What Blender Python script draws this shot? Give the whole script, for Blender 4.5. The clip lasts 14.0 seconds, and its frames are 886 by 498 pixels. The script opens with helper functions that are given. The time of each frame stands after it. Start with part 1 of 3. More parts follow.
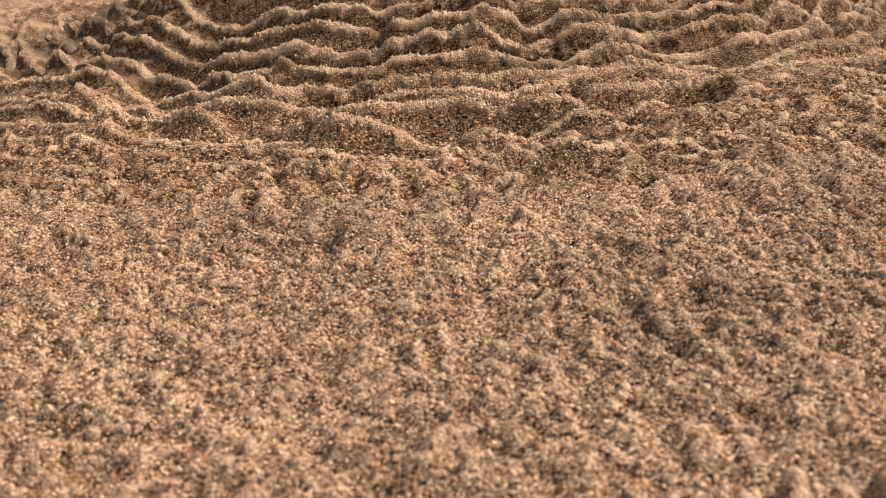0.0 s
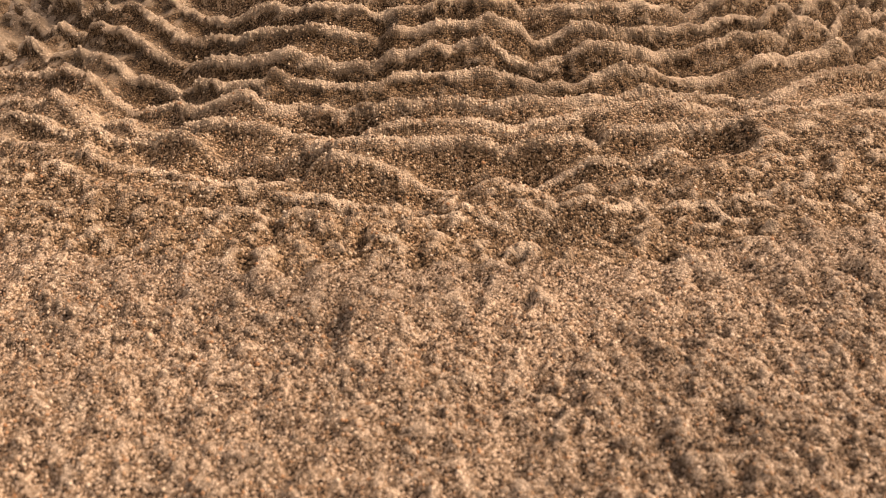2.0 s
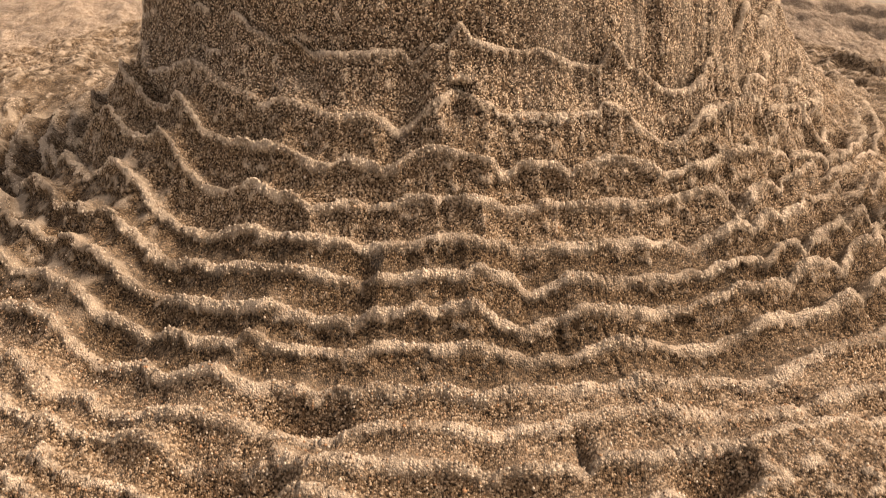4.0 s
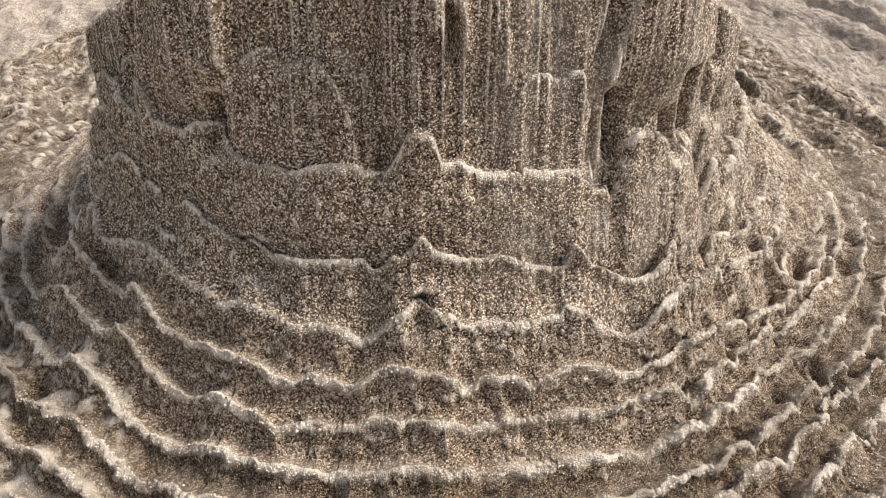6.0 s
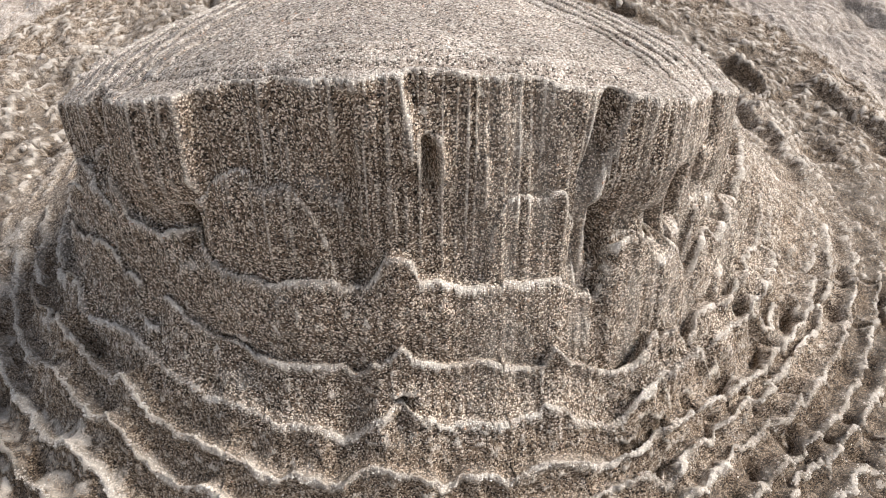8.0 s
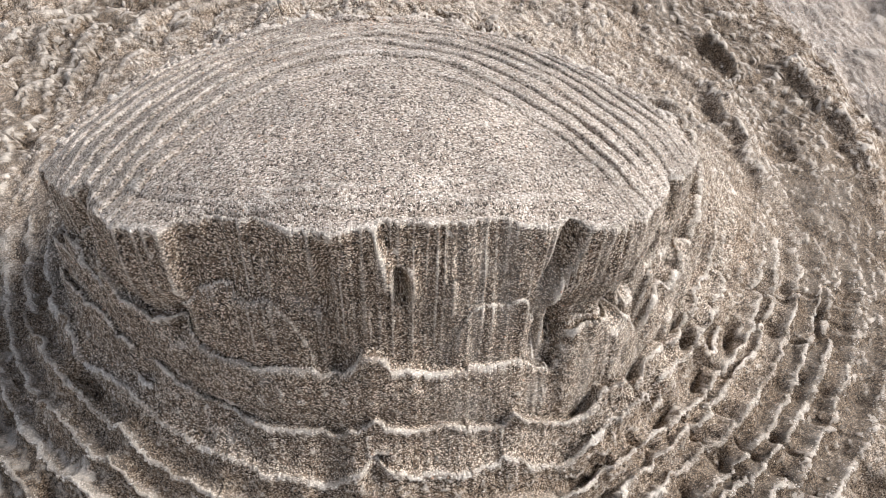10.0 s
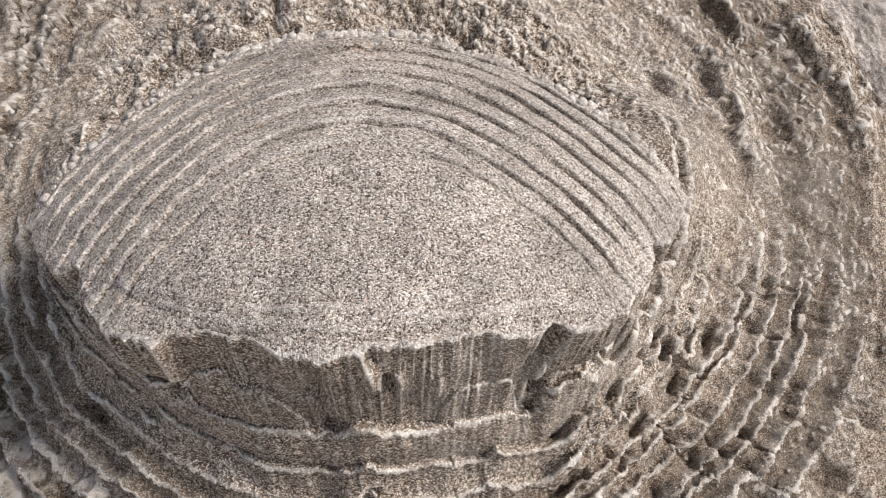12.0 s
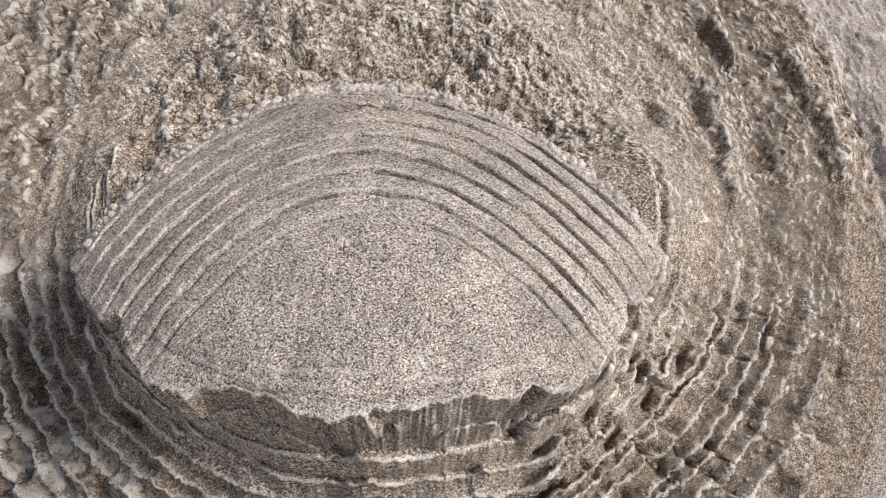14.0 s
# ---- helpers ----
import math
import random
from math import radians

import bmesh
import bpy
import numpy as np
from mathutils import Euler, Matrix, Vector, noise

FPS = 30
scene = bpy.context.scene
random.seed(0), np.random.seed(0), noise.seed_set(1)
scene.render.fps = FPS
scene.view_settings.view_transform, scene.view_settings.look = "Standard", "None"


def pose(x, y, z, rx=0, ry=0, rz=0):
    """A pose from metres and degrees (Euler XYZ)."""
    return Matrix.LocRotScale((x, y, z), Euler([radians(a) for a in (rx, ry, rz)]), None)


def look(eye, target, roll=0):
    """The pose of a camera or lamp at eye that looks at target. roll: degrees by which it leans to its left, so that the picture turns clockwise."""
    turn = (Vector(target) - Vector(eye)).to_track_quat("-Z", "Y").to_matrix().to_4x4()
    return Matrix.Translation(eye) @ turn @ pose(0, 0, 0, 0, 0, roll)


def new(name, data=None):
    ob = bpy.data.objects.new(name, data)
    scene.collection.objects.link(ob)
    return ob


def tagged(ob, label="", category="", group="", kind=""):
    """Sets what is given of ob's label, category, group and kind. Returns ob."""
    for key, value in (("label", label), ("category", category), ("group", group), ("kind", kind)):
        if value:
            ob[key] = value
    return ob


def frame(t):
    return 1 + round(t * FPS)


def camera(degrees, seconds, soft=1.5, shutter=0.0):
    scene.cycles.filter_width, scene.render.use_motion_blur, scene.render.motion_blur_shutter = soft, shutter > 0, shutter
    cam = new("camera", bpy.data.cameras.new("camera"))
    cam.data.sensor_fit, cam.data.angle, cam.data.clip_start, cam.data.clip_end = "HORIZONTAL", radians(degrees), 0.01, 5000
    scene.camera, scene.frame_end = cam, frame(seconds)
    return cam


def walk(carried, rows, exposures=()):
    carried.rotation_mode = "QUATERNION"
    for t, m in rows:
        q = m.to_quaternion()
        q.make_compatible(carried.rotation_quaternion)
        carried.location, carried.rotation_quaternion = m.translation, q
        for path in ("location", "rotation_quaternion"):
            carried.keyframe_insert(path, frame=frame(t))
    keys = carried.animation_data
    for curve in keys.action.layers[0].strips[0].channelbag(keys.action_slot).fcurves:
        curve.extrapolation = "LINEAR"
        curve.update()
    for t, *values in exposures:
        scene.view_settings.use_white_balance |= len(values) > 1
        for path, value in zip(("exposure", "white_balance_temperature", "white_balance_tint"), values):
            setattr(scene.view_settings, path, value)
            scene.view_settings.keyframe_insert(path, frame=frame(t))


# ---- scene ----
# ---- camera and its walk ----
S = 0.12          # metres to one unit of the plan
PATH = [          # seconds, eye in metres, yaw to the left of +y, pitch, roll in degrees
    (0, -0.01180, -0.20744, 0.04457, -0.224, -11.312, -3.679),
    (0.5, -0.01177, -0.20702, 0.04439, -0.826, -11.899, -3.269),
    (1, -0.01195, -0.20661, 0.04450, -1.261, -13.122, -2.857),
    (1.5, -0.01328, -0.20554, 0.05019, -1.403, -14.698, -2.355),
    (2, -0.01418, -0.19987, 0.05672, -1.770, -16.374, -1.688),
    (2.5, -0.01349, -0.19611, 0.06340, -1.837, -18.016, -1.380),
    (3, -0.01302, -0.19249, 0.07129, -1.962, -18.689, -0.746),
    (3.5, -0.01194, -0.18763, 0.07950, -2.039, -17.928, 0.001),
    (4, -0.01135, -0.18320, 0.08939, -1.906, -17.008, 0.231),
    (4.2, -0.01118, -0.18169, 0.09278, -1.778, -16.712, 0.264),
    (6.3, -0.00895, -0.16149, 0.14388, -4.500, -28.274, 0.656),
    (6.5, -0.00858, -0.16001, 0.14652, -4.151, -28.517, 0.511),
    (7, -0.00853, -0.15592, 0.15553, -3.830, -30.885, 0.338),
    (7.5, -0.00513, -0.15284, 0.16462, -3.565, -33.605, 0.164),
    (8, -0.00432, -0.14610, 0.16745, -3.635, -36.158, 0.416),
    (8.5, -0.00230, -0.14121, 0.17713, -4.115, -38.577, 0.723),
    (8.7, -0.00300, -0.14045, 0.18050, -4.614, -39.367, 1.136),
    (10.8, -0.00298, -0.11403, 0.20939, -7.527, -53.172, 4.083),
    (11, -0.00272, -0.11063, 0.21055, -7.854, -54.391, 4.396),
    (11.5, 0.00085, -0.10460, 0.22021, -8.661, -57.678, 4.711),
    (12, -0.00032, -0.09703, 0.22642, -8.526, -60.061, 4.738),
    (12.5, -0.00268, -0.09440, 0.23429, -8.226, -61.336, 5.033),
    (13, -0.00373, -0.08932, 0.24069, -8.419, -61.906, 5.046),
    (13.5, -0.00152, -0.08598, 0.24595, -8.142, -63.349, 5.119),
    (14, 0.00095, -0.08455, 0.25109, -8.471, -65.291, 6.442),
]


def held(x, y, z, yaw, pitch, roll):
    """The pose of a camera at (x, y, z) with that yaw, pitch and roll."""
    turn = Matrix.Rotation(radians(yaw), 4, "Z") @ Matrix.Rotation(radians(90 + pitch), 4, "X")
    return Matrix.Translation((x, y, z)) @ turn @ Matrix.Rotation(radians(roll), 4, "Z")


cam = camera(57.84, 14.0, soft=0.9, shutter=0.2)
cam.data.dof.use_dof, cam.data.dof.focus_distance, cam.data.dof.aperture_fstop = True, 0.120, 100
walk(cam, [(row[0], held(*row[1:])) for row in PATH],
     exposures=[(0, 0.30, 11500, 34), (3.4, 0.34, 12000, 36), (4.2, 0.55, 9700, 24), (6.3, 0.88, 6550, 12), (8.5, 0.95, 6100, 12), (14, 0.69, 6000, 13)])

# ---- world and sun ----
SUN_FROM = Vector((0.66, -0.02, 0.75)).normalized()
world = bpy.data.worlds.new("sky")
scene.world = world
world.use_nodes = True
wn = world.node_tree
sky = wn.nodes.new("ShaderNodeTexSky")
sky.sky_type, sky.sun_disc = "NISHITA", False
sky.sun_elevation = math.asin(SUN_FROM.z)
sky.sun_rotation = math.atan2(SUN_FROM.x, SUN_FROM.y)
sky.dust_density = 1.0
haze = wn.nodes.new("ShaderNodeHueSaturation")          # a thin bright veil of cloud
haze.inputs["Saturation"].default_value = 0.42
wn.links.new(sky.outputs[0], haze.inputs["Color"])
wn.links.new(haze.outputs[0], wn.nodes["Background"].inputs[0])
wn.nodes["Background"].inputs[1].default_value = 0.094
sun = new("sun", bpy.data.lights.new("sun", "SUN"))
sun.data.energy, sun.data.angle, sun.data.color = 3.0, radians(18), (1.0, 0.94, 0.86)
sun.matrix_world = look(SUN_FROM * 5, (0, 0, 0))


# ---- materials ----
def sand_material(name, grain, dark, mid, light, bump, blotch=0.25, tint=(0.36, 0.27, 0.19), dry_bank=0.0, crust=0.0, edges=1.0):
    """Damp sand: single grains in several colours, damp blotches and fine relief."""
    mat = bpy.data.materials.new(name)
    mat.use_nodes = True
    t = mat.node_tree
    N, L = t.nodes.new, t.links.new
    bsdf = t.nodes["Principled BSDF"]
    geo = N("ShaderNodeTexCoord")
    cells = N("ShaderNodeTexVoronoi")
    cells.inputs["Scale"].default_value = 1 / grain
    L(geo.outputs["Object"], cells.inputs["Vector"])
    ramp = N("ShaderNodeValToRGB")
    sep = N("ShaderNodeSeparateColor")
    L(cells.outputs["Color"], sep.inputs[0])
    L(sep.outputs[0], ramp.inputs[0])
    e = ramp.color_ramp.elements
    e[0].position, e[0].color = 0.0, (*dark, 1)
    e[1].position, e[1].color = 1.0, (*light, 1)
    for p, c in ((0.19, dark), (0.29, mid), (0.68, tint), (0.88, light)):
        n = e.new(p)
        n.color = (*c, 1)
    big = N("ShaderNodeTexNoise")
    big.inputs["Scale"].default_value, big.inputs["Detail"].default_value = 70.0, 6.0
    big.inputs["Roughness"].default_value = 0.65
    L(geo.outputs["Object"], big.inputs["Vector"])
    amount = N("ShaderNodeMapRange")
    amount.inputs[1].default_value, amount.inputs[2].default_value = 0.32, 0.68
    amount.inputs[3].default_value, amount.inputs[4].default_value = 1 - blotch, 1 + blotch
    L(big.outputs["Fac"], amount.inputs[0])
    mix = N("ShaderNodeMix")
    mix.data_type, mix.blend_type = "RGBA", "MULTIPLY"
    mix.inputs[0].default_value = 1.0
    L(ramp.outputs[0], mix.inputs[6])
    L(amount.outputs[0], mix.inputs[7])
    # Convex edges and masked rims lightened: dry sand, plus highlights put into the colour.
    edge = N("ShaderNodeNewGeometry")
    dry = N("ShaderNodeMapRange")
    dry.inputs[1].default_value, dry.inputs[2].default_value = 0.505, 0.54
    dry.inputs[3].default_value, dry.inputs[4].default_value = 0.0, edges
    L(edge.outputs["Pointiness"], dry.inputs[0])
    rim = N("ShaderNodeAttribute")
    rim.attribute_name = "dry_lit"
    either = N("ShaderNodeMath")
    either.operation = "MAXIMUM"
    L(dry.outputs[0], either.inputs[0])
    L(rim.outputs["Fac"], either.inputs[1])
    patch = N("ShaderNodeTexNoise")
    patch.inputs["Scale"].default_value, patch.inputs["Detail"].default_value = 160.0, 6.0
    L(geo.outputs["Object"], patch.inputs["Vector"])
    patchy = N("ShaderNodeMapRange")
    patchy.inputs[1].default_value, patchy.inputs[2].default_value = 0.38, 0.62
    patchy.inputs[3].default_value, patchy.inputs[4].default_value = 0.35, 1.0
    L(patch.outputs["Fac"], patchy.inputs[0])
    paled = N("ShaderNodeMath")
    paled.operation = "MULTIPLY"
    L(either.outputs[0], paled.inputs[0])
    L(patchy.outputs[0], paled.inputs[1])
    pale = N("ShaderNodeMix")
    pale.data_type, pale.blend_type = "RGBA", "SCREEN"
    L(paled.outputs[0], pale.inputs[0])
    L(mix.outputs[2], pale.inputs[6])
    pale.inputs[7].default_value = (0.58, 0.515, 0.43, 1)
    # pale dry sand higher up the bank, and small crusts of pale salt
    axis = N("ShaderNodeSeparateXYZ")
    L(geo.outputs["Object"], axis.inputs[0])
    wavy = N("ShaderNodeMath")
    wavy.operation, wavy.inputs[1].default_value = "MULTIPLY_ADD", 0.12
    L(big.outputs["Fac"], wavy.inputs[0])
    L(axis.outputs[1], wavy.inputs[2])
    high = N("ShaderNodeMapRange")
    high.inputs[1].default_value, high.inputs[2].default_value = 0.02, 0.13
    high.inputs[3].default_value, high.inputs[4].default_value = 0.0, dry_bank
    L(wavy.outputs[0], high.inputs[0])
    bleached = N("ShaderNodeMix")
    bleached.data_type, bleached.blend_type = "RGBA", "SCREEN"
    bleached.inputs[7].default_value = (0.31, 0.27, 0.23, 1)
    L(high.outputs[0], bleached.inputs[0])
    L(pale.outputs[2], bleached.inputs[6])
    spots = N("ShaderNodeTexNoise")
    spots.inputs["Scale"].default_value, spots.inputs["Detail"].default_value, spots.inputs["Roughness"].default_value = 190.0, 5.0, 0.7
    L(geo.outputs["Object"], spots.inputs["Vector"])
    spot = N("ShaderNodeMapRange")
    spot.inputs[1].default_value, spot.inputs[2].default_value = 0.60, 0.74
    spot.inputs[3].default_value, spot.inputs[4].default_value = 0.0, crust
    L(spots.outputs["Fac"], spot.inputs[0])
    salted = N("ShaderNodeMix")
    salted.data_type = "RGBA"
    salted.inputs[7].default_value = (0.72, 0.68, 0.62, 1)
    L(spot.outputs[0], salted.inputs[0])
    L(bleached.outputs[2], salted.inputs[6])
    L(salted.outputs[2], bsdf.inputs["Base Color"])
    bsdf.inputs["Roughness"].default_value = 0.8
    bsdf.inputs["Specular IOR Level"].default_value = 0.25
    lump = N("ShaderNodeTexNoise")
    lump.inputs["Scale"].default_value, lump.inputs["Detail"].default_value = 0.10 / grain, 5.0
    L(geo.outputs["Object"], lump.inputs["Vector"])
    add = N("ShaderNodeMath")
    add.operation = "MULTIPLY_ADD"
    add.inputs[1].default_value = -0.40
    L(cells.outputs["Distance"], add.inputs[0])
    L(lump.outputs["Fac"], add.inputs[2])
    relief = N("ShaderNodeBump")
    relief.inputs["Strength"].default_value, relief.inputs["Distance"].default_value = bump, grain * 2.8
    L(add.outputs[0], relief.inputs["Height"])
    L(relief.outputs[0], bsdf.inputs["Normal"])
    return mat


DAMP = sand_material("damp_sand", 0.00022, (0.015, 0.010, 0.006), (0.084, 0.055, 0.032), (0.32, 0.243, 0.167), 1.0, tint=(0.134, 0.090, 0.054), crust=0.2)
MOIST = sand_material("moist_sand", 0.00021, (0.020, 0.013, 0.008), (0.140, 0.096, 0.060), (0.55, 0.45, 0.34), 1.0, tint=(0.22, 0.156, 0.102), crust=0.2)
FACE = sand_material("face_sand", 0.00021, (0.018, 0.012, 0.007), (0.140, 0.096, 0.062), (0.78, 0.67, 0.53), 1.0, tint=(0.235, 0.168, 0.114), crust=0.2, blotch=0.22)
DRY = sand_material("dry_sand", 0.00021, (0.065, 0.052, 0.040), (0.295, 0.236, 0.184), (0.64, 0.57, 0.48), 0.9, 0.25, tint=(0.345, 0.282, 0.222), edges=0.45, crust=0.3)
PALE = sand_material("pale_crumb", 0.00018, (0.18, 0.14, 0.10), (0.42, 0.35, 0.27), (0.76, 0.69, 0.60), 0.6, 0.15, tint=(0.52, 0.44, 0.35))
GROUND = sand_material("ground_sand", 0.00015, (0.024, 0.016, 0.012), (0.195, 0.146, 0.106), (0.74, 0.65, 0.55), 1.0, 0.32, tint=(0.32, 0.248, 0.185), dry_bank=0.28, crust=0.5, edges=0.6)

# ---- the shape of the sand, in plan units ----
# Angles (alpha) go round the pillar's axis in degrees: 0 is the face, 90 its east side, 180 the back.
CX, CY, RIM = -0.03, 0.06, 0.523
LEDGES = []
FOOT_AT = (0.515, 0.527, 0.54, 0.555, 0.575, 0.60, 0.64, 0.672, 0.713, 0.80, 0.85, 0.96, 1.01, 1.10, 1.22)     # radius of the lips
FOOT_OF = (0.47, 0.443, 0.39, 0.34, 0.285, 0.235, 0.19, 0.148, 0.115, 0.085, 0.06, 0.05, 0.03, 0.018, 0.0)      # and their height over the bank


def ledge(radius, span, rise, fall, tongues_of):
    """One ledge: its radius and how that grows sideways, the angles over which its tongues are laid out, its rise and tilt,
    and the tongues and gaps of its lip (angle, half width, height in mm of plan)."""
    LEDGES.append((radius, span, rise, fall, tongues_of))


ledge((0.535, 0.006, 0.006), (-42, 43), -13, 0.01, ((-41.8, 1.3, 50), (-31.3, 4.5, 17), (-22.8, 11, -21), (-18.3, 3, -8), (-6.8, 4.5, -10), (-1.8, 7, 46), (1.7, 2, -20), (20.7, 1.3, -18), (22.7, 3, -30), (24.7, 1.3, -24), (26.7, 2, 24), (29.7, 7, 42), (36.2, 4.5, 22), (40.2, 2, -17), (43.2, 4.5, -57)))
ledge((0.569, 0.013, 0.007), (-55, 28), -7, -0.23, ((-54.7, 3, -19), (-46.7, 4.5, 17), (-42.7, 1.3, -14), (-29.7, 4.5, -17), (-23.7, 2, 15), (-23.2, 11, -34), (-12.7, 11, -10), (-7.2, 2, -14), (-1.7, 7, 37), (0.8, 3, -14), (5.8, 2, 6), (8.8, 4.5, 15), (17.8, 1.3, 9), (18.8, 2, 27), (27.8, 11, -27)))
ledge((0.603, 0.008, 0.003), (-58, 25), -3, 0.13, ((-54.7, 1.3, 12), (-52.7, 3, 23), (-51.2, 2, 9), (-48.2, 2, -9), (-43.2, 2, 10), (-39.2, 7, 24), (-26.7, 2, -11), (-17.7, 7, -11), (-10.7, 1.3, -8), (-8.7, 3, -22), (-2.2, 7, 27), (3.8, 2, -7), (16.8, 2, 10), (20.3, 2, -12), (23.8, 7, -40)))
ledge((0.641, 0.014, 0.01), (-55, 24), 1, -0.18, ((-55.4, 1.3, -16), (-52.4, 1.3, 10), (-49.9, 4.5, 39), (-37.9, 3, 23), (-33.4, 2, -8), (-30.4, 7, -19), (-24.9, 4.5, -8), (-17.4, 11, -25), (-13.9, 2, 10), (-9.4, 2, -8), (-3.9, 7, 11), (3.6, 2, -15), (10.6, 2, -9), (15.6, 4.5, 9), (22.1, 3, -14)))
ledge((0.67, 0.009, 0.011), (-65, 23), -5, 0.22, ((-53, 7, 26), (-48.5, 2, 8), (-46.5, 11, 45), (-40.5, 1.3, 11), (-38.5, 1.3, -8), (-37.5, 4.5, 41), (-29.5, 4.5, -9), (-24, 3, 9), (-16.5, 3, -10), (-10.5, 3, -9), (-4.5, 11, 9), (-0, 3, 5), (4, 3, -6), (7.5, 1.3, 8), (19.5, 7, -4)))
ledge((0.711, 0.01, 0.011), (-57, 22), 0, 0.05, ((-57.4, 3, -20), (-51.9, 3, 11), (-46.9, 1.3, -6), (-43.9, 2, 14), (-40.9, 4.5, 38), (-37.9, 2, 10), (-33.9, 1.3, -10), (-30.4, 7, -24), (-26.9, 3, -6), (-19.9, 3, -6), (-10.9, 2, -8), (-2.4, 7, 12), (4.1, 2, -9), (18.1, 3, -10), (22.1, 4.5, -25)))
ledge((0.756, 0.01, 0.016), (-60, 20), -3, -0.2, ((-59.5, 4.5, -44), (-55, 3, -10), (-51, 4.5, 6), (-45, 3, -13), (-38, 2, 10), (-29, 11, -23), (-22, 2, 4), (-16, 1.3, 7), (-11.5, 3, -5), (-10, 1.3, -5), (-8, 3, 8), (-3, 7, 12), (0.5, 3, 11), (4.5, 2, -12), (8.5, 3, 8)))
ledge((0.801, -0.001, 0.005), (-51, 18), -8, -0.1, ((-43.6, 2, 6), (-39.6, 1.3, 4), (-37.6, 4.5, 16), (-34.1, 2, 8), (-28.1, 7, -17), (-17.1, 3, 9), (-14.6, 1.3, -4), (-12.1, 3, -4), (-8.1, 2, 11), (-4.1, 7, 18), (-2.1, 1.3, 7), (-0.6, 2, 14), (3.4, 2, -7), (8.9, 4.5, 15), (16.9, 4.5, -6)))
ledge((0.836, -0.002, 0.017), (-41, 19), -7, -0.44, ((-41.4, 2, -16), (-37.9, 2, 5), (-30.4, 2, -15), (-26.4, 7, -21), (-25.4, 1.3, -6), (-23.4, 1.3, 6), (-20.4, 3, -7), (-16.9, 1.3, 9), (-11.9, 4.5, -6), (-7.4, 2, 5), (-4.9, 7, 13), (-0.4, 4.5, 10), (7.1, 1.3, 4), (9.6, 4.5, 17), (12.6, 3, 4)))
ledge((0.88, 0.005, 0.036), (-36, 20), 0, -0.27, ((-33.9, 1.3, 6), (-29.9, 2, -9), (-26.9, 7, -33), (-23.9, 2, 4), (-21.4, 3, -7), (-14.9, 4.5, -10), (-10.9, 2, -9), (-8.4, 1.3, -4), (-2.4, 7, 8), (-0.4, 1.3, -4), (2.6, 2, 4), (10.6, 3, 8), (15.1, 1.3, -5), (19.1, 7, -20), (19.6, 1.3, -5)))
ledge((0.924, 0.01, 0.063), (-31, 24), -12, 0.26, ((-30.5, 4.5, 35), (-28.5, 1.3, 4), (-26.5, 3, 12), (-25, 1.3, 5), (-20, 1.3, 10), (-18, 3, 17), (-15.5, 3, 5), (-11, 1.3, -4), (-7.5, 3, 7), (-3.5, 7, 18), (2, 2, 10), (6, 7, 22), (10, 3, 10), (16, 3, -6), (23.5, 2, 4)))
OUTER = 5         # faint ledges further out
FACE_LOBES = ((-21, 6.5, 138), (-16.5, 7, 128), (14.5, 5.0, 118), (18.5, 4.5, 122), (-46, 3, 55), (41, 2.5, 60), (46, 2.5, 50))
FLUTES = (        # angle at the top, angle below, half width, depth, top, bottom: grooves (+) and ribs (-) of the face
    (-44.5, -47.5, 2.6, 0.016, 1.03, 0.86), (-34.0, -34.0, 6.0, -0.010, 1.10, 0.86), (-27.0, -26.5, 1.6, -0.005, 1.08, 0.92),
    (-16.0, -17.0, 8.0, 0.007, 1.10, 0.93), (-5.6, -7.6, 1.7, 0.009, 1.04, 0.92), (-1.2, 1.2, 1.2, -0.004, 1.10, 0.97),
    (-3.5, -2.5, 3.0, 0.005, 1.10, 0.95), (2.4, 3.2, 0.9, 0.014, 0.985, 0.93), (4.0, 4.6, 0.9, -0.006, 0.990, 0.945),
    (7.0, 7.0, 2.0, 0.004, 1.05, 0.86), (9.7, 9.9, 0.9, -0.004, 0.960, 0.90), (24.6, 22.6, 1.1, 0.012, 1.02, 0.92),
    (22.4, 22.0, 1.0, 0.010, 0.85, 0.79), (31.0, 32.0, 5.0, -0.011, 1.10, 0.86), (48.0, 49.5, 1.5, 0.013, 0.96, 0.88))
FLUTES += (       # holes between the columns at its sides and foot
    (40.0, 40.5, 1.8, 0.036, 0.885, 0.805), (46.3, 46.8, 1.5, 0.030, 0.885, 0.82), (35.6, 36.0, 1.6, 0.030, 0.84, 0.79), (24.5, 25.5, 1.4, 0.018, 0.88, 0.80), (53.0, 53.5, 2.0, 0.028, 0.84, 0.79),
    (-29.0, -29.5, 1.8, 0.018, 0.87, 0.81), (-5.6, -6.6, 1.6, 0.007, 0.845, 0.785), (60.0, 61.0, 2.6, 0.018, 0.80, 0.74),
    (50.5, 51.0, 2.2, 0.016, 0.74, 0.69), (-1.4, -1.4, 1.5, 0.018, 0.645, 0.615), (-24.0, -22.0, 2.4, 0.013, 0.69, 0.655))


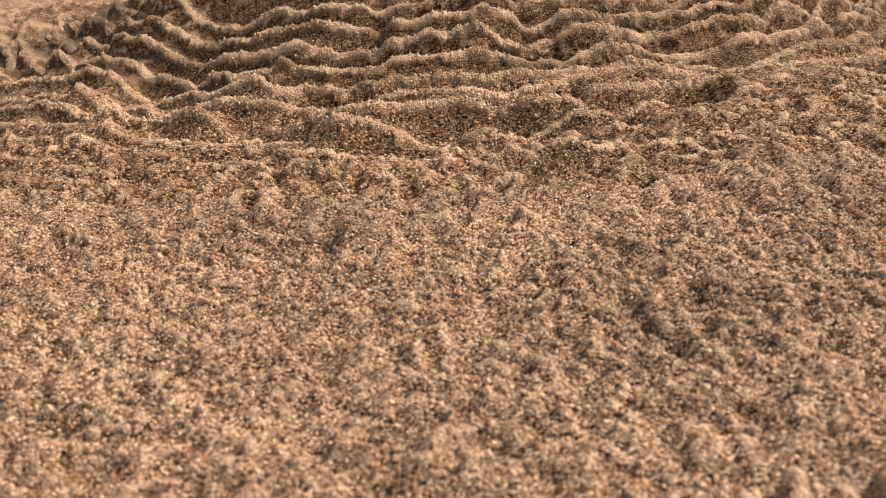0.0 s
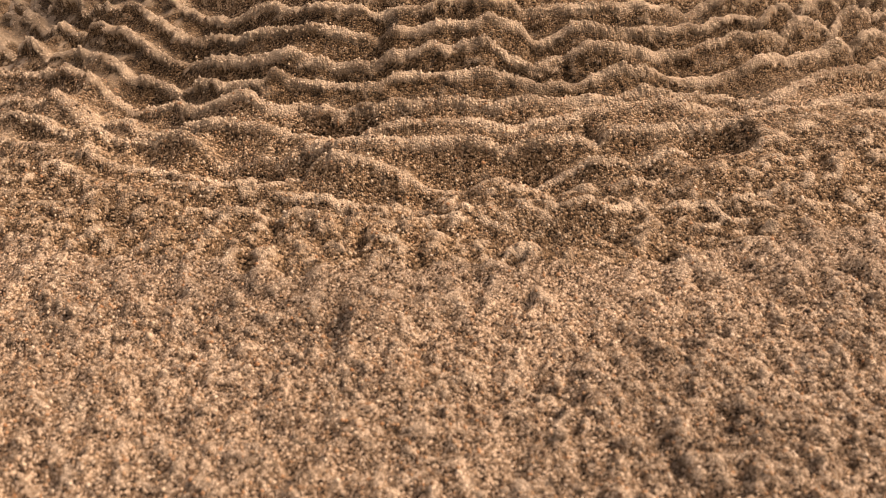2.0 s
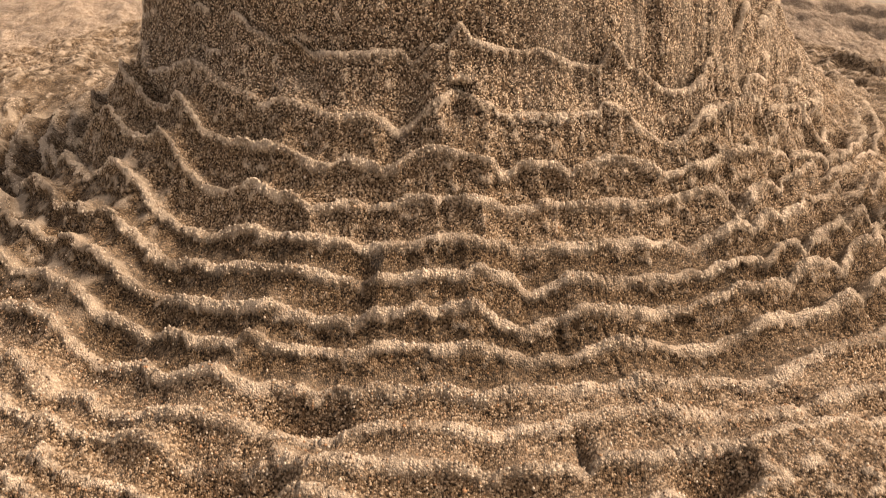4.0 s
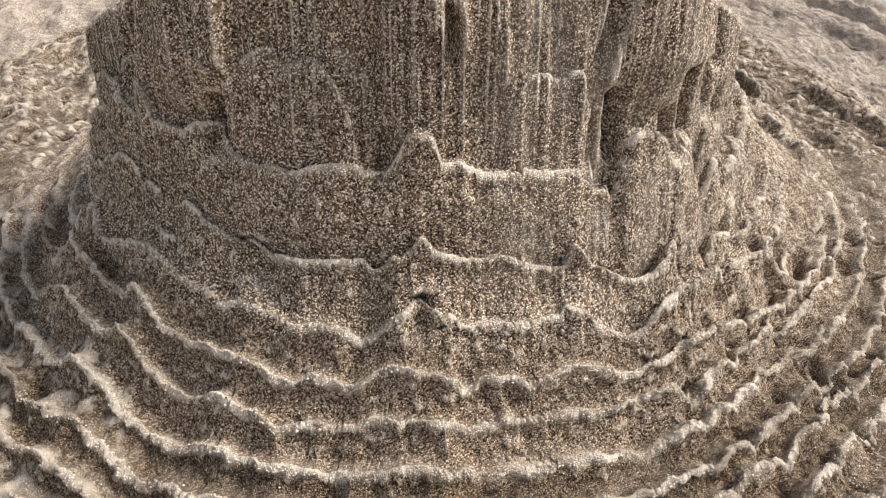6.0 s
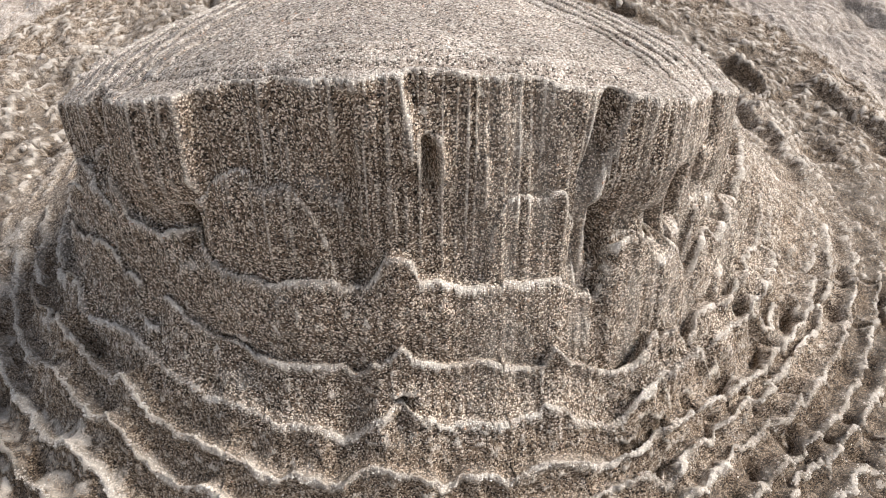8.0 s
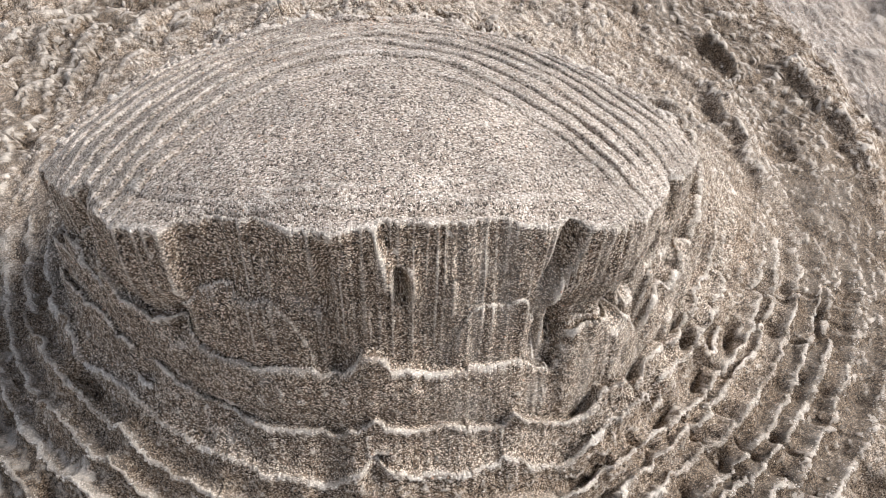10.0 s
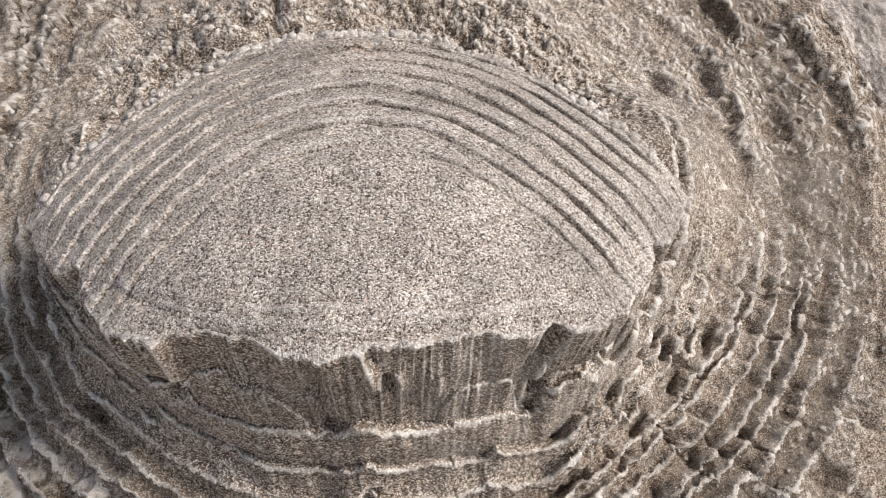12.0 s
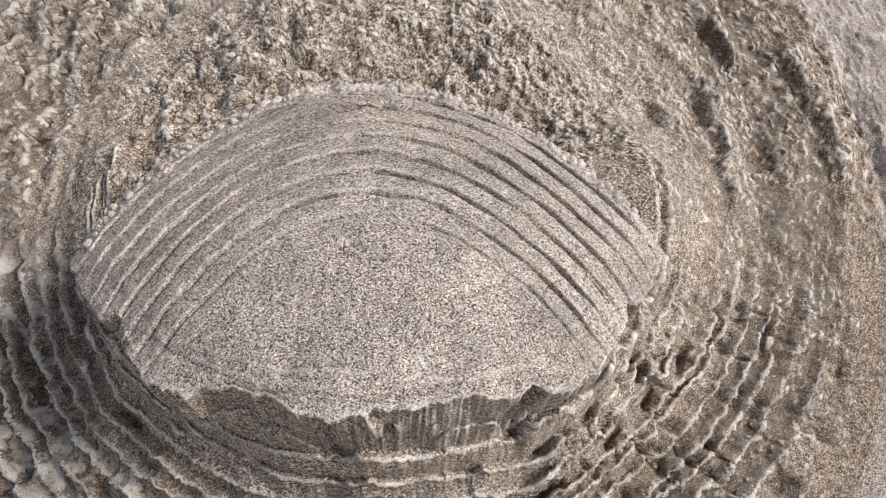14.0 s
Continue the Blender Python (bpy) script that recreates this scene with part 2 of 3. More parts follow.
HOLLOWS = (       # angle, radius, half angle, half depth in plan, depth: single holes worn into the foot
    (-14.5, 0.985, 3.0, 0.030, 0.040), (11.5, 0.996, 1.8, 0.020, 0.032), (-2.5, 0.998, 3.6, 0.016, 0.024), (-11.3, 0.904, 2.5, 0.020, 0.022),
    (-7.0, 1.028, 3.0, 0.018, 0.016), (1.6, 1.100, 2.5, 0.015, 0.014))
HOLLOWS += (      # and those of the east side
    (40.5, 0.570, 2.2, 0.012, 0.050), (43.3, 0.603, 2.4, 0.012, 0.040), (43.7, 0.638, 2.4, 0.011, 0.034), (55.3, 0.602, 2.2, 0.012, 0.045),
    (55.0, 0.572, 2.0, 0.010, 0.050), (63.2, 0.691, 2.4, 0.012, 0.030), (61.4, 0.653, 2.2, 0.012, 0.036), (28.4, 0.598, 3.6, 0.009, 0.036),
    (28.6, 0.635, 3.8, 0.010, 0.032), (31.5, 0.673, 3.4, 0.011, 0.030), (-3.0, 0.556, 1.4, 0.008, 0.018), (-0.6, 0.579, 1.0, 0.007, 0.010),
    (30.9, 0.566, 2.2, 0.009, 0.036), (54.5, 0.656, 2.4, 0.012, 0.030), (-36.9, 0.556, 2.0, 0.008, 0.030), (-46.7, 0.606, 2.0, 0.010, 0.030))


def lattice(ix, iy, seed):
    h = ix.astype(np.int32).view(np.uint32) * np.uint32(374761393) + iy.astype(np.int32).view(np.uint32) * np.uint32(668265263)
    h += np.uint32((seed * 1442695041) & 0xFFFFFFFF)
    h = (h ^ (h >> np.uint32(13))) * np.uint32(1274126177)
    return ((h ^ (h >> np.uint32(16))) & np.uint32(0xFFFF)).astype(np.float64) * (1 / 65535.0)


def value_noise(x, y, seed=0):
    """Smooth noise from -1 to 1 with cells of size 1."""
    ix, iy = np.floor(x), np.floor(y)
    fx, fy = x - ix, y - iy
    fx, fy = fx * fx * fx * (fx * (fx * 6 - 15) + 10), fy * fy * fy * (fy * (fy * 6 - 15) + 10)
    a, b = lattice(ix, iy, seed), lattice(ix + 1, iy, seed)
    c, d = lattice(ix, iy + 1, seed), lattice(ix + 1, iy + 1, seed)
    return 2 * (a + (b - a) * fx + (c - a) * fy + (a - b - c + d) * fx * fy) - 1


def fractal(x, y, seed=0, octaves=4, rough=0.5):
    total, gain, norm = 0.0, 1.0, 0.0
    for n in range(octaves):
        total, norm = total + gain * value_noise(x * 2**n + 17.3 * n, y * 2**n - 9.1 * n, seed + n), norm + gain
        gain *= rough
    return total / norm


def ramp01(x, a, b):
    u = np.clip((x - a) / (b - a), 0, 1)
    return u * u * (3 - 2 * u)


def place(alpha, rho):
    a = np.radians(alpha)
    return CX + rho * np.sin(a), CY - rho * np.cos(a)


def bank(x, y):
    """The sloping bank on which all stands; behind its crest it falls away."""
    over = np.maximum(np.maximum(y - 2.05 + 0.7 * x, 0.8 * (y + 1.6 * x - 3.12)), 0)
    z = 0.51 + 0.22 * np.minimum(y, 4.3) - 0.50 * over
    floor = -1.5 + 0.9 * ramp01(-y, -1.0, 2.0)
    return np.maximum(z, floor)


H_AT = (0.52, 0.545, 0.575, 0.61, 0.65, 0.70, 0.76, 0.85, 0.95, 1.02, 1.10, 1.22)
H_OF = (0.30, 0.285, 0.25, 0.19, 0.145, 0.12, 0.095, 0.082, 0.062, 0.045, 0.02, 0.0)


def skirt(rho, alpha):
    """Height of the foot over the bank: highest before the face, low behind."""
    front = np.interp(rho, H_AT, H_OF)
    turned = np.abs(alpha)
    east = ramp01(alpha, 35, 75) * ramp01(rho, 0.65, 0.85)
    back = 0.11 * np.exp(-((np.maximum(rho - 0.36, 0) / 0.28) ** 2))
    front = front * (1 - 0.5 * ramp01(alpha, -46, -74) * ramp01(rho, 0.95, 0.70))
    w = ramp01(turned, 118, 82)
    return front * (1 - 0.35 * east) * w + back * (1 - w)


def back_edge(x):
    """Where the cap ends at the back, in plan."""
    return 0.13 - 1.35 * (x - CX) ** 2


def dome(x, y):
    b = np.maximum(y + 0.25, 0)
    over = np.maximum(y - back_edge(x), 0)
    return 1.075 - 0.69 * (x - CX) ** 2 - 0.95 * b * b - 1.3 * over


def scallop(u):
    """One scallop of a ledge, steeper on its west side."""
    u = np.where(u < 0, u / 0.65, u / 1.35)
    return np.where(np.abs(u) < 1, np.cos(0.5 * math.pi * np.clip(u, -1, 1)) ** 2, 0)


def strata(x, y):
    """The tilted layers that show as rings on the back of the cap: 0 at its back edge, 1 at the face."""
    u2 = (x - CX) ** 2
    y0 = (y + 1.636 * u2) / (1 + 2.2 * u2)
    return np.clip((0.13 - y0) / 0.593, -1.5, 1.2) + 0.022 * fractal(x / 0.16, y / 0.16, 51, 4)


def cap_height(alpha, rho):
    x, y = place(alpha, rho)
    q = strata(x, y)
    f = q / LAYER - np.floor(q / LAYER)
    ring = ramp01(q, 0.64, 0.46) * (0.6 + 0.4 * fractal(x / 0.09, y / 0.09, 57, 3)) * ramp01(rho, 0.0, 0.02)
    ring = ring * (0.35 + 0.65 * ramp01(RIM - rho, 0.0, 0.06))
    z = dome(x, y) + ring * (0.010 * (f - 0.5) - (0.020 + 0.010 * value_noise(x / 0.05, y / 0.05, 60)) * np.exp(-(((f - 0.88) / 0.11) ** 2)))
    lip = np.exp(-(((RIM - rho) / 0.06) ** 2)) * ramp01(np.abs(alpha), 70, 30)
    z = z + 0.010 * lip * fractal(alpha / 16, (RIM - rho) / 0.014, 58, 3)
    z = z - 0.012 * ramp01(rho, 0.455, RIM) ** 2 * ramp01(np.abs(alpha), 100, 80)
    crumbly = ramp01(q, 0.10, -0.05)
    return z + 0.005 * fractal(x / 0.05, y / 0.05, 55, 5, 0.6) + 0.010 * crumbly * fractal(x / 0.035, y / 0.035, 59, 3)


LAYER = 0.068


def pits(u, v, seed, rare=0.58):
    """Round hollows, one in about every other cell of size 1: 1 at the bottom, 0 outside."""
    deep = np.zeros_like(u)
    iu, iv = np.floor(u), np.floor(v)
    for du in (-1, 0, 1):
        for dv in (-1, 0, 1):
            cu, cv = iu + du, iv + dv
            x, y = cu + lattice(cu, cv, seed), cv + lattice(cu, cv, seed + 1)
            size = 0.25 + 0.35 * lattice(cu, cv, seed + 2)
            d = ((u - x) ** 2 + (v - y) ** 2) / size**2
            deep = np.maximum(deep, np.where(lattice(cu, cv, seed + 3) > rare, np.maximum(1 - d, 0) ** 2, 0))
    return deep


def rough_ground(x, y, alpha, rho):
    """Lumps, bands and crust of the bank."""
    z = 0.012 * fractal(x / 0.22, y / 0.22, 41, 4) + 0.0035 * fractal(x / 0.03, y / 0.03, 47, 4, 0.65)
    behind = ramp01(np.abs(alpha), 74, 104) * ramp01(rho, 2.6, 1.2)
    westerly = ramp01(x - CX, 0.15, -0.15)
    west = behind * westerly * (0.7 + 0.3 * ramp01(rho, 0.45, 0.8))
    z = z + west * (0.045 * np.abs(fractal(x / 0.14, y / 0.14, 71, 3)) + 0.009 * fractal(x / 0.035, y / 0.035, 73, 3))
    band = rho + 0.06 * fractal(alpha / 18, rho / 0.4, 77, 3)
    row = np.floor(band / 0.125)
    f = 1 - (band / 0.125 - row)
    east = ramp01(alpha, 70, 100) * ramp01(alpha, 176, 145) * ramp01(rho, 0.62, 0.72) * ramp01(rho, 2.6, 1.5) * ramp01(value_noise(alpha / 9, row * 3.1, 79), -0.4, 0.5)
    z = z + east * 0.032 * ramp01(np.where(f < 0.72, f / 0.72, (1 - f) / 0.28), 0, 1)
    z = z - behind * (1 - 0.55 * (1 - westerly)) * (0.012 * pits(x / 0.05, y / 0.05, 121) + 0.010 * pits(x / 0.021, y / 0.021, 131)) * ramp01(rho, 2.2, 0.9) * ramp01(rho, 0.45, 0.85)
    z = z + east * 0.012 * fractal(x / 0.035, y / 0.035, 81, 3, 0.6)
    z = z + behind * 0.004 * fractal(x / 0.02, y / 0.02, 75, 3, 0.6)
    lumps = ramp01(np.abs(alpha), 60, 25) * ramp01(rho, 0.97, 1.08)
    z = z + lumps * (0.011 * np.abs(fractal(x / 0.05, y / 0.06, 85, 4, 0.6)) + 0.009 * fractal(x / 0.015, y / 0.016, 87, 3))
    z = z - lumps * 0.006 * pits(x / 0.028 + 0.3 * value_noise(x / 0.01, y / 0.01, 225), y / 0.024, 223, 0.5)
    return z + behind * (1 - westerly) * 0.016 * fractal(x / 0.045, y / 0.045, 83, 4, 0.6)


def one_row(alpha, seed_row, seed, scale):
    return fractal(alpha / scale, np.full_like(alpha, seed_row), seed, 3)


def tongues(alpha, row):
    """The rounded tongues into which a ledge is cut: 0 at the cusps between them, 1 at their crowns; their height; and how far each stands out."""
    cell = (alpha + 3.4 * row) / 7.4 + 0.9 * fractal(alpha / 9.0, row * 5.3 + 0.0 * alpha, 97, 2)
    f = cell - np.floor(cell)
    lean = 0.35 + 0.3 * lattice(np.floor(cell), row + 0.0 * alpha, 98)
    f = np.where(f < lean, f / lean, (1 - f) / (1 - lean))
    number, row = np.floor(cell), row + 0.0 * alpha
    return 1 - (1 - f) ** 2.2, 0.3 + 0.7 * lattice(number, row, 99), lattice(number, row, 101) - 0.5


def lip_radius(n, alpha):
    """Radius of ledge n round the mound; on the east side the ledges run straight on and so draw away from it."""
    c0, c1, c2 = LEDGES[n][0]
    k = np.clip(alpha / 40, -1.1 if n > 8 else -1.6, 1.1)
    return c0 + c1 * k + c2 * k * k + 0.0028 * np.clip(alpha - 44, 0, 34) * min(n / 3, 1)


def broadly(values, alpha, width):
    """Values along an angle, smoothed over a width in degrees."""
    steps = np.arange(-1, 1.01, 0.25) * width
    return np.mean([np.interp(alpha + d, alpha, values) for d in steps], axis=0)


def crest_lines(alpha, edge):
    """Radii and crest heights of all ledges, round all angles, from the rim down, and how far each place of a lip stands out."""
    radii, crests, stand, last = [np.full_like(alpha, RIM)], [edge], [np.full_like(alpha, 0.5)], edge
    lower = 1 - 0.25 * ramp01(alpha, 30, 60) - 0.50 * ramp01(alpha, -50, -76)
    for n, (terms, (a0, a1), rise, fall, lobes) in enumerate(LEDGES):
        radius = lip_radius(n, alpha)
        known = ramp01(alpha, a0 - 4, a0 + 2) * ramp01(alpha, a1 + 5, a1 - 1)
        z = bank(*place(alpha, radius)) + np.interp(radius, FOOT_AT, FOOT_OF) * lower
        bump = rise + fall * np.clip(alpha, -60, 45) + sum(h * scallop((alpha - c) / w) for c, w, h in lobes)
        wander = 0.5 * one_row(alpha, n * 3.1, 89, 12.0)
        turn_w = (alpha + 8.3 * n) / 11.0 + 0.5 * wander
        saw = turn_w - np.floor(turn_w)
        saw = np.where(saw < 0.2, (saw / 0.2) ** 0.7, ((1 - saw) / 0.8) ** 1.1)
        west = ramp01(alpha, -35, -50) * ramp01(alpha, -120, -95)
        east = ramp01(alpha, 22, 34) * ramp01(alpha, 110, 80)
        arch, tall, aside = tongues(alpha, n + 2.0)
        free = 0.050 * west * (saw - 0.5) + 0.034 * east * tall * (arch - 0.6) + 0.006 * one_row(alpha, n * 7.7, 93, 6.5)
        z = z + known * bump / 1000 + (1 - known) * free
        z = z + (0.002 if n < 4 else 0.004) * one_row(alpha, n * 7.7, 91, 1.6)
        high = z - broadly(z, alpha, 5.0)
        lean = 0.25 * np.clip(high, -0.03, 0.03)
        out = np.clip(0.5 + high / 0.030, 0, 1)
        shift = (0.008 if n < 1 else 0.020 + 0.016 * ramp01(alpha, -16, -30)) * (out - 0.5) - lean * ramp01(alpha, -4, -20) + 0.014 * east * (1 - known) * aside * min(n / 3, 1)
        z = np.minimum(z + 0.3 * np.clip(shift, -0.01, 0.01), last - 0.004)
        if n == 0:
            arches = [h * np.maximum(1 - ((alpha + 1.1 * one_row(alpha, 3.3, 105, 3.0) - c) / w) ** 2, 0) ** 0.5 for c, w, h in FACE_LOBES]
            radii.append(np.full_like(alpha, 0.531))
            crests.append(np.minimum(z + np.max(arches, axis=0) / 1000, edge - 0.008))
            stand.append(out)
        radii.append(np.maximum(radius + shift, radii[-1] + 0.005))
        crests.append(z)
        stand.append(out)
        last = z
    for n in range(OUTER):
        radius = lip_radius(len(LEDGES) - 1, alpha) + 0.038 * (n + 1) + 0.008 * one_row(alpha, 70 + n * 3.3, 107, 9.0)
        arch, tall, aside = tongues(alpha, n + 2.0 + len(LEDGES))
        z = bank(*place(alpha, radius)) + np.interp(radius, FOOT_AT, FOOT_OF) + 0.010 * one_row(alpha, 50 + n * 7.7, 95, 4.0) + 0.018 * tall * (arch - 0.6)
        last = np.minimum(z, last - 0.001)
        radii.append(np.maximum(radius, radii[-1] + 0.004))
        crests.append(last)
        stand.append(arch)
    return np.array(radii), np.array(crests), np.array(stand)


def profile(alpha, rho):
    """Heights at a grid of angles and radii, and the number of the ledge at each place."""
    x, y = place(alpha, rho)
    base = bank(x, y) + skirt(rho, alpha)
    rough = rough_ground(x, y, alpha, rho)
    turned = np.abs(alpha)
    known = ramp01(alpha, 30.0, 22.0) * ramp01(alpha, -60.0, -50.0)
    warp = 0.005 * fractal(alpha / 2.6, rho / 0.045, 21, 3) + 0.005 * fractal(alpha / 7, rho / 0.10, 23, 2)
    r = rho + warp * ramp01(rho, 0.53, 0.57)
    inside = np.searchsorted(rho[:, 0], RIM)
    top = np.maximum(cap_height(alpha[: inside + 1], rho[: inside + 1]), (base + (0.2 + 0.8 * ramp01(turned, 78, 96)) * rough)[: inside + 1])
    radii, crests, stand = crest_lines(alpha[0], top[-1])
    index = sum((r > lip).astype(int) for lip in radii)
    east = ramp01(alpha, 26.0, 46.0)
    n = np.clip(index, 1, len(radii) - 1)
    col = np.broadcast_to(np.arange(alpha.shape[1]), n.shape)
    u = np.clip((r - radii[n - 1, col]) / (radii[n, col] - radii[n - 1, col]), 0, 1)
    bulge = stand[n, col]
    low, high = crests[n, col], crests[n - 1, col]
    cell = (alpha + 2.7 * index) / 6.5 + 0.35 * value_noise(alpha / 4.0, index * 2.3 + rho / 0.03, 99)
    cross = np.abs(cell - np.floor(cell) - 0.5) * 2
    cups = (0.45 + 0.55 * lattice(np.floor(cell), index * 1.0, 141)) * (0.5 + 0.5 * ramp01(cross, 1.0, 0.6))
    dish = (np.where(n > 4, 0.013, 0.004) + 0.014 * (1 - known) * (1 - east) * cups) * np.sin(math.pi * np.clip((u - 0.1) / 0.9, 0, 1)) ** 1.2
    dish = dish * (1 + np.where(n > 2, 0.3, 0.0) * (1 - bulge) ** 2)
    tall_riser = np.maximum(1 - np.clip(u / 0.5, 0, 1) ** 3.0, 0) ** 0.4
    hollow_riser = np.maximum(1 - np.clip(u / 0.86, 0, 1) ** 0.78, 0) ** 1.25
    steep_riser = np.maximum(1 - np.clip(u / 0.66, 0, 1) ** 2.2, 0) ** 0.55
    step = low + (high - low) * np.where(n < 2, tall_riser, np.where(n < 4, steep_riser, hollow_riser)) - dish * np.where(n > 3, 0.8, np.where(n > 1, 1.1, 0.2))
    step = np.where(index < len(radii), step, base)
    keep = ramp01(rho + 0.05 * fractal(alpha / 8, rho / 0.1, 173, 2), 1.12, 0.98) * ramp01(alpha + 5 * fractal(rho / 0.04, alpha / 20, 175, 2), 84.0, 70.0) * ramp01(alpha + 6 * fractal(rho / 0.05, alpha / 20, 177, 2), -92.0, -72.0)
    broken = fractal(alpha / 6, rho / 0.09, 171, 3)
    keep = keep * (1 - ramp01(rho, 0.90, 1.03) * ramp01(broken, 0.05, 0.45))
    keep = np.maximum(keep, ramp01(rho, 0.575, 0.535) * ramp01(turned, 98, 88))
    z = base + (step - base) * keep
    z[: inside + 1] = np.where(rho[: inside + 1] <= RIM, top, z[: inside + 1])
    z = z + rough * np.maximum(ramp01(rho, 0.50, 0.80) * (0.35 + 0.65 * ramp01(rho, 0.8, 1.05)), ramp01(turned, 78, 96))
    z = z + 0.014 * fractal(x / 0.045, y / 0.045, 231, 4, 0.6) * ramp01(alpha, 24, 40) * ramp01(alpha, 100, 80) * ramp01(rho, 0.56, 0.64) * ramp01(rho, 1.1, 0.95)
    z = z + 0.012 * fractal(x / 0.04, y / 0.04, 233, 4, 0.6) * ramp01(alpha, -30, -46) * ramp01(alpha, -100, -80) * ramp01(rho, 0.57, 0.66) * ramp01(rho, 1.1, 0.95)
    for a0, r0, wide, deep, down in HOLLOWS:
        z = z - down * np.exp(-(((alpha - a0) / wide) ** 2) ** 1.5 - (((rho - r0) / deep) ** 2) ** 1.5)
    z = z + 0.004 * fractal(x / 0.024, y / 0.03, 151, 4, 0.6) * ramp01(rho, 0.58, 0.80) * ramp01(turned, 110, 80)
    bands = 1 + sum((rho > lip_radius(k, alpha)).astype(int) for k in range(len(LEDGES)))
    number = np.where(rho <= RIM, -1, bands)
    return z, np.where(rho > 1.14, 99, number)


def relief(alpha, rho, z):
    """Distance by which the face and the risers stand in or out: flutes, streaks and crumbs."""
    out = np.zeros_like(rho)
    for a0, a1, half, deep, hi, lo in FLUTES:
        k = np.clip((hi - z) / (hi - lo), 0, 1)
        u = (alpha - (a0 + (a1 - a0) * k)) / half
        ends = ramp01(z, lo - 0.02, lo + 0.008) * ramp01(z, hi + 0.012, hi - 0.004)
        out -= 1.4 * deep * np.exp(-(u**2) * 1.6) * ends
    high_up = ramp01(z, 0.86, 0.92)
    out += 0.013 * ramp01(alpha, -24.8, -26.6) * ramp01(alpha, -46, -30) * high_up                       # west panel stands proud
    k = np.clip((1.072 - z) / 0.08, 0, 1.2)
    out += 0.010 * ramp01(alpha, 0.3 + 2.2 * k, -1.1 + 2.2 * k) * ramp01(alpha, -16, -4) * ramp01(z, 0.93, 0.98)      # middle rib
    out += 0.012 * ramp01(alpha, 23.0 + 25 * (z - 0.93), 24.6 + 25 * (z - 0.93)) * ramp01(alpha, 48, 36) * high_up        # east panel
    streak = 0.0048 * fractal(alpha / 0.9, z / 0.6, 61, 3) + 0.0080 * fractal(alpha / 4.0, z / 0.25, 63, 3)
    crumb = (0.0022 + 0.0025 * ramp01(rho, 0.55, 0.60)) * fractal(alpha / 1.4, z / 0.014, 65, 3)
    on = ramp01(rho, 0.50, 0.527) * ramp01(rho, 1.1, 0.8)
    upper = ramp01(z, 0.78, 0.86)
    holes = 0.5 * pits(alpha / 3.4, z / 0.08, 103, 0.5) * ramp01(alpha, 26, 34) * ramp01(alpha, 110, 85) * ramp01(z, 0.86, 0.80)
    holes = holes + 0.5 * pits(alpha / 5.0, z / 0.05, 111) * ramp01(alpha, -44, -54) * ramp01(z, 0.90, 0.84) * ramp01(alpha, -110, -95)
    broad = 0.018 * ramp01(alpha, 5, 35) * ramp01(alpha, 100, 75) * ramp01(rho, 0.30, 0.52) * ramp01(rho, 0.72, 0.58)
    bite = 0.010 * fractal(alpha / 5.0, z / 0.2, 67, 3, 0.4) * ramp01(z, 0.96, 1.03) * ramp01(rho, 0.48, 0.52)
    front = ramp01(np.abs(alpha), 104, 84)
    return front * (out + bite + streak * (0.4 + 0.6 * upper) + crumb * (1 - 0.6 * upper) - 0.020 * holes * ramp01(rho, 0.90, 0.70)) * on + broad


def mesh_from_grid(name, co, normals, keep, material, dry_lit=None):
    """One mesh of quads from a grid of places, of which keep names the quads."""
    rows, cols = co.shape[:2]
    a = np.arange(rows * cols).reshape(rows, cols)
    quads = np.stack([a[:-1, :-1], a[1:, :-1], a[1:, 1:], a[:-1, 1:]], -1)[keep]
    used, flat = np.unique(quads, return_inverse=True)
    me = bpy.data.meshes.new(name)
    me.vertices.add(len(used))
    me.vertices.foreach_set("co", (co.reshape(-1, 3)[used] * S).astype(np.float32).ravel())
    me.loops.add(4 * len(quads))
    me.loops.foreach_set("vertex_index", flat.reshape(-1).astype(np.int32))
    me.polygons.add(len(quads))
    me.polygons.foreach_set("loop_start", np.arange(0, 4 * len(quads), 4, dtype=np.int32))
    me.polygons.foreach_set("use_smooth", np.ones(len(quads), dtype=bool))
    me.update(calc_edges=True)
    me.normals_split_custom_set_from_vertices(normals.reshape(-1, 3)[used].tolist())
    if dry_lit is not None:
        me.attributes.new("dry_lit", "FLOAT", "POINT").data.foreach_set("value", dry_lit.ravel()[used].astype(np.float32))
    me.materials.append(material)
    return new(name, me)


def grid_normals(co):
    """Normals of a grid whose first and last columns meet."""
    across = np.empty_like(co)
    across[:, 1:-1] = co[:, 2:] - co[:, :-2]
    across[:, 0] = across[:, -1] = co[:, 1] - co[:, -2]
    n = np.cross(np.gradient(co, axis=0), across)
    size = np.linalg.norm(n, axis=-1, keepdims=True)
    n = np.where(size > 1e-12, n / np.maximum(size, 1e-12), (0.0, 0.0, 1.0))
    return n if n[-1, :, 2].mean() > 0 else -n


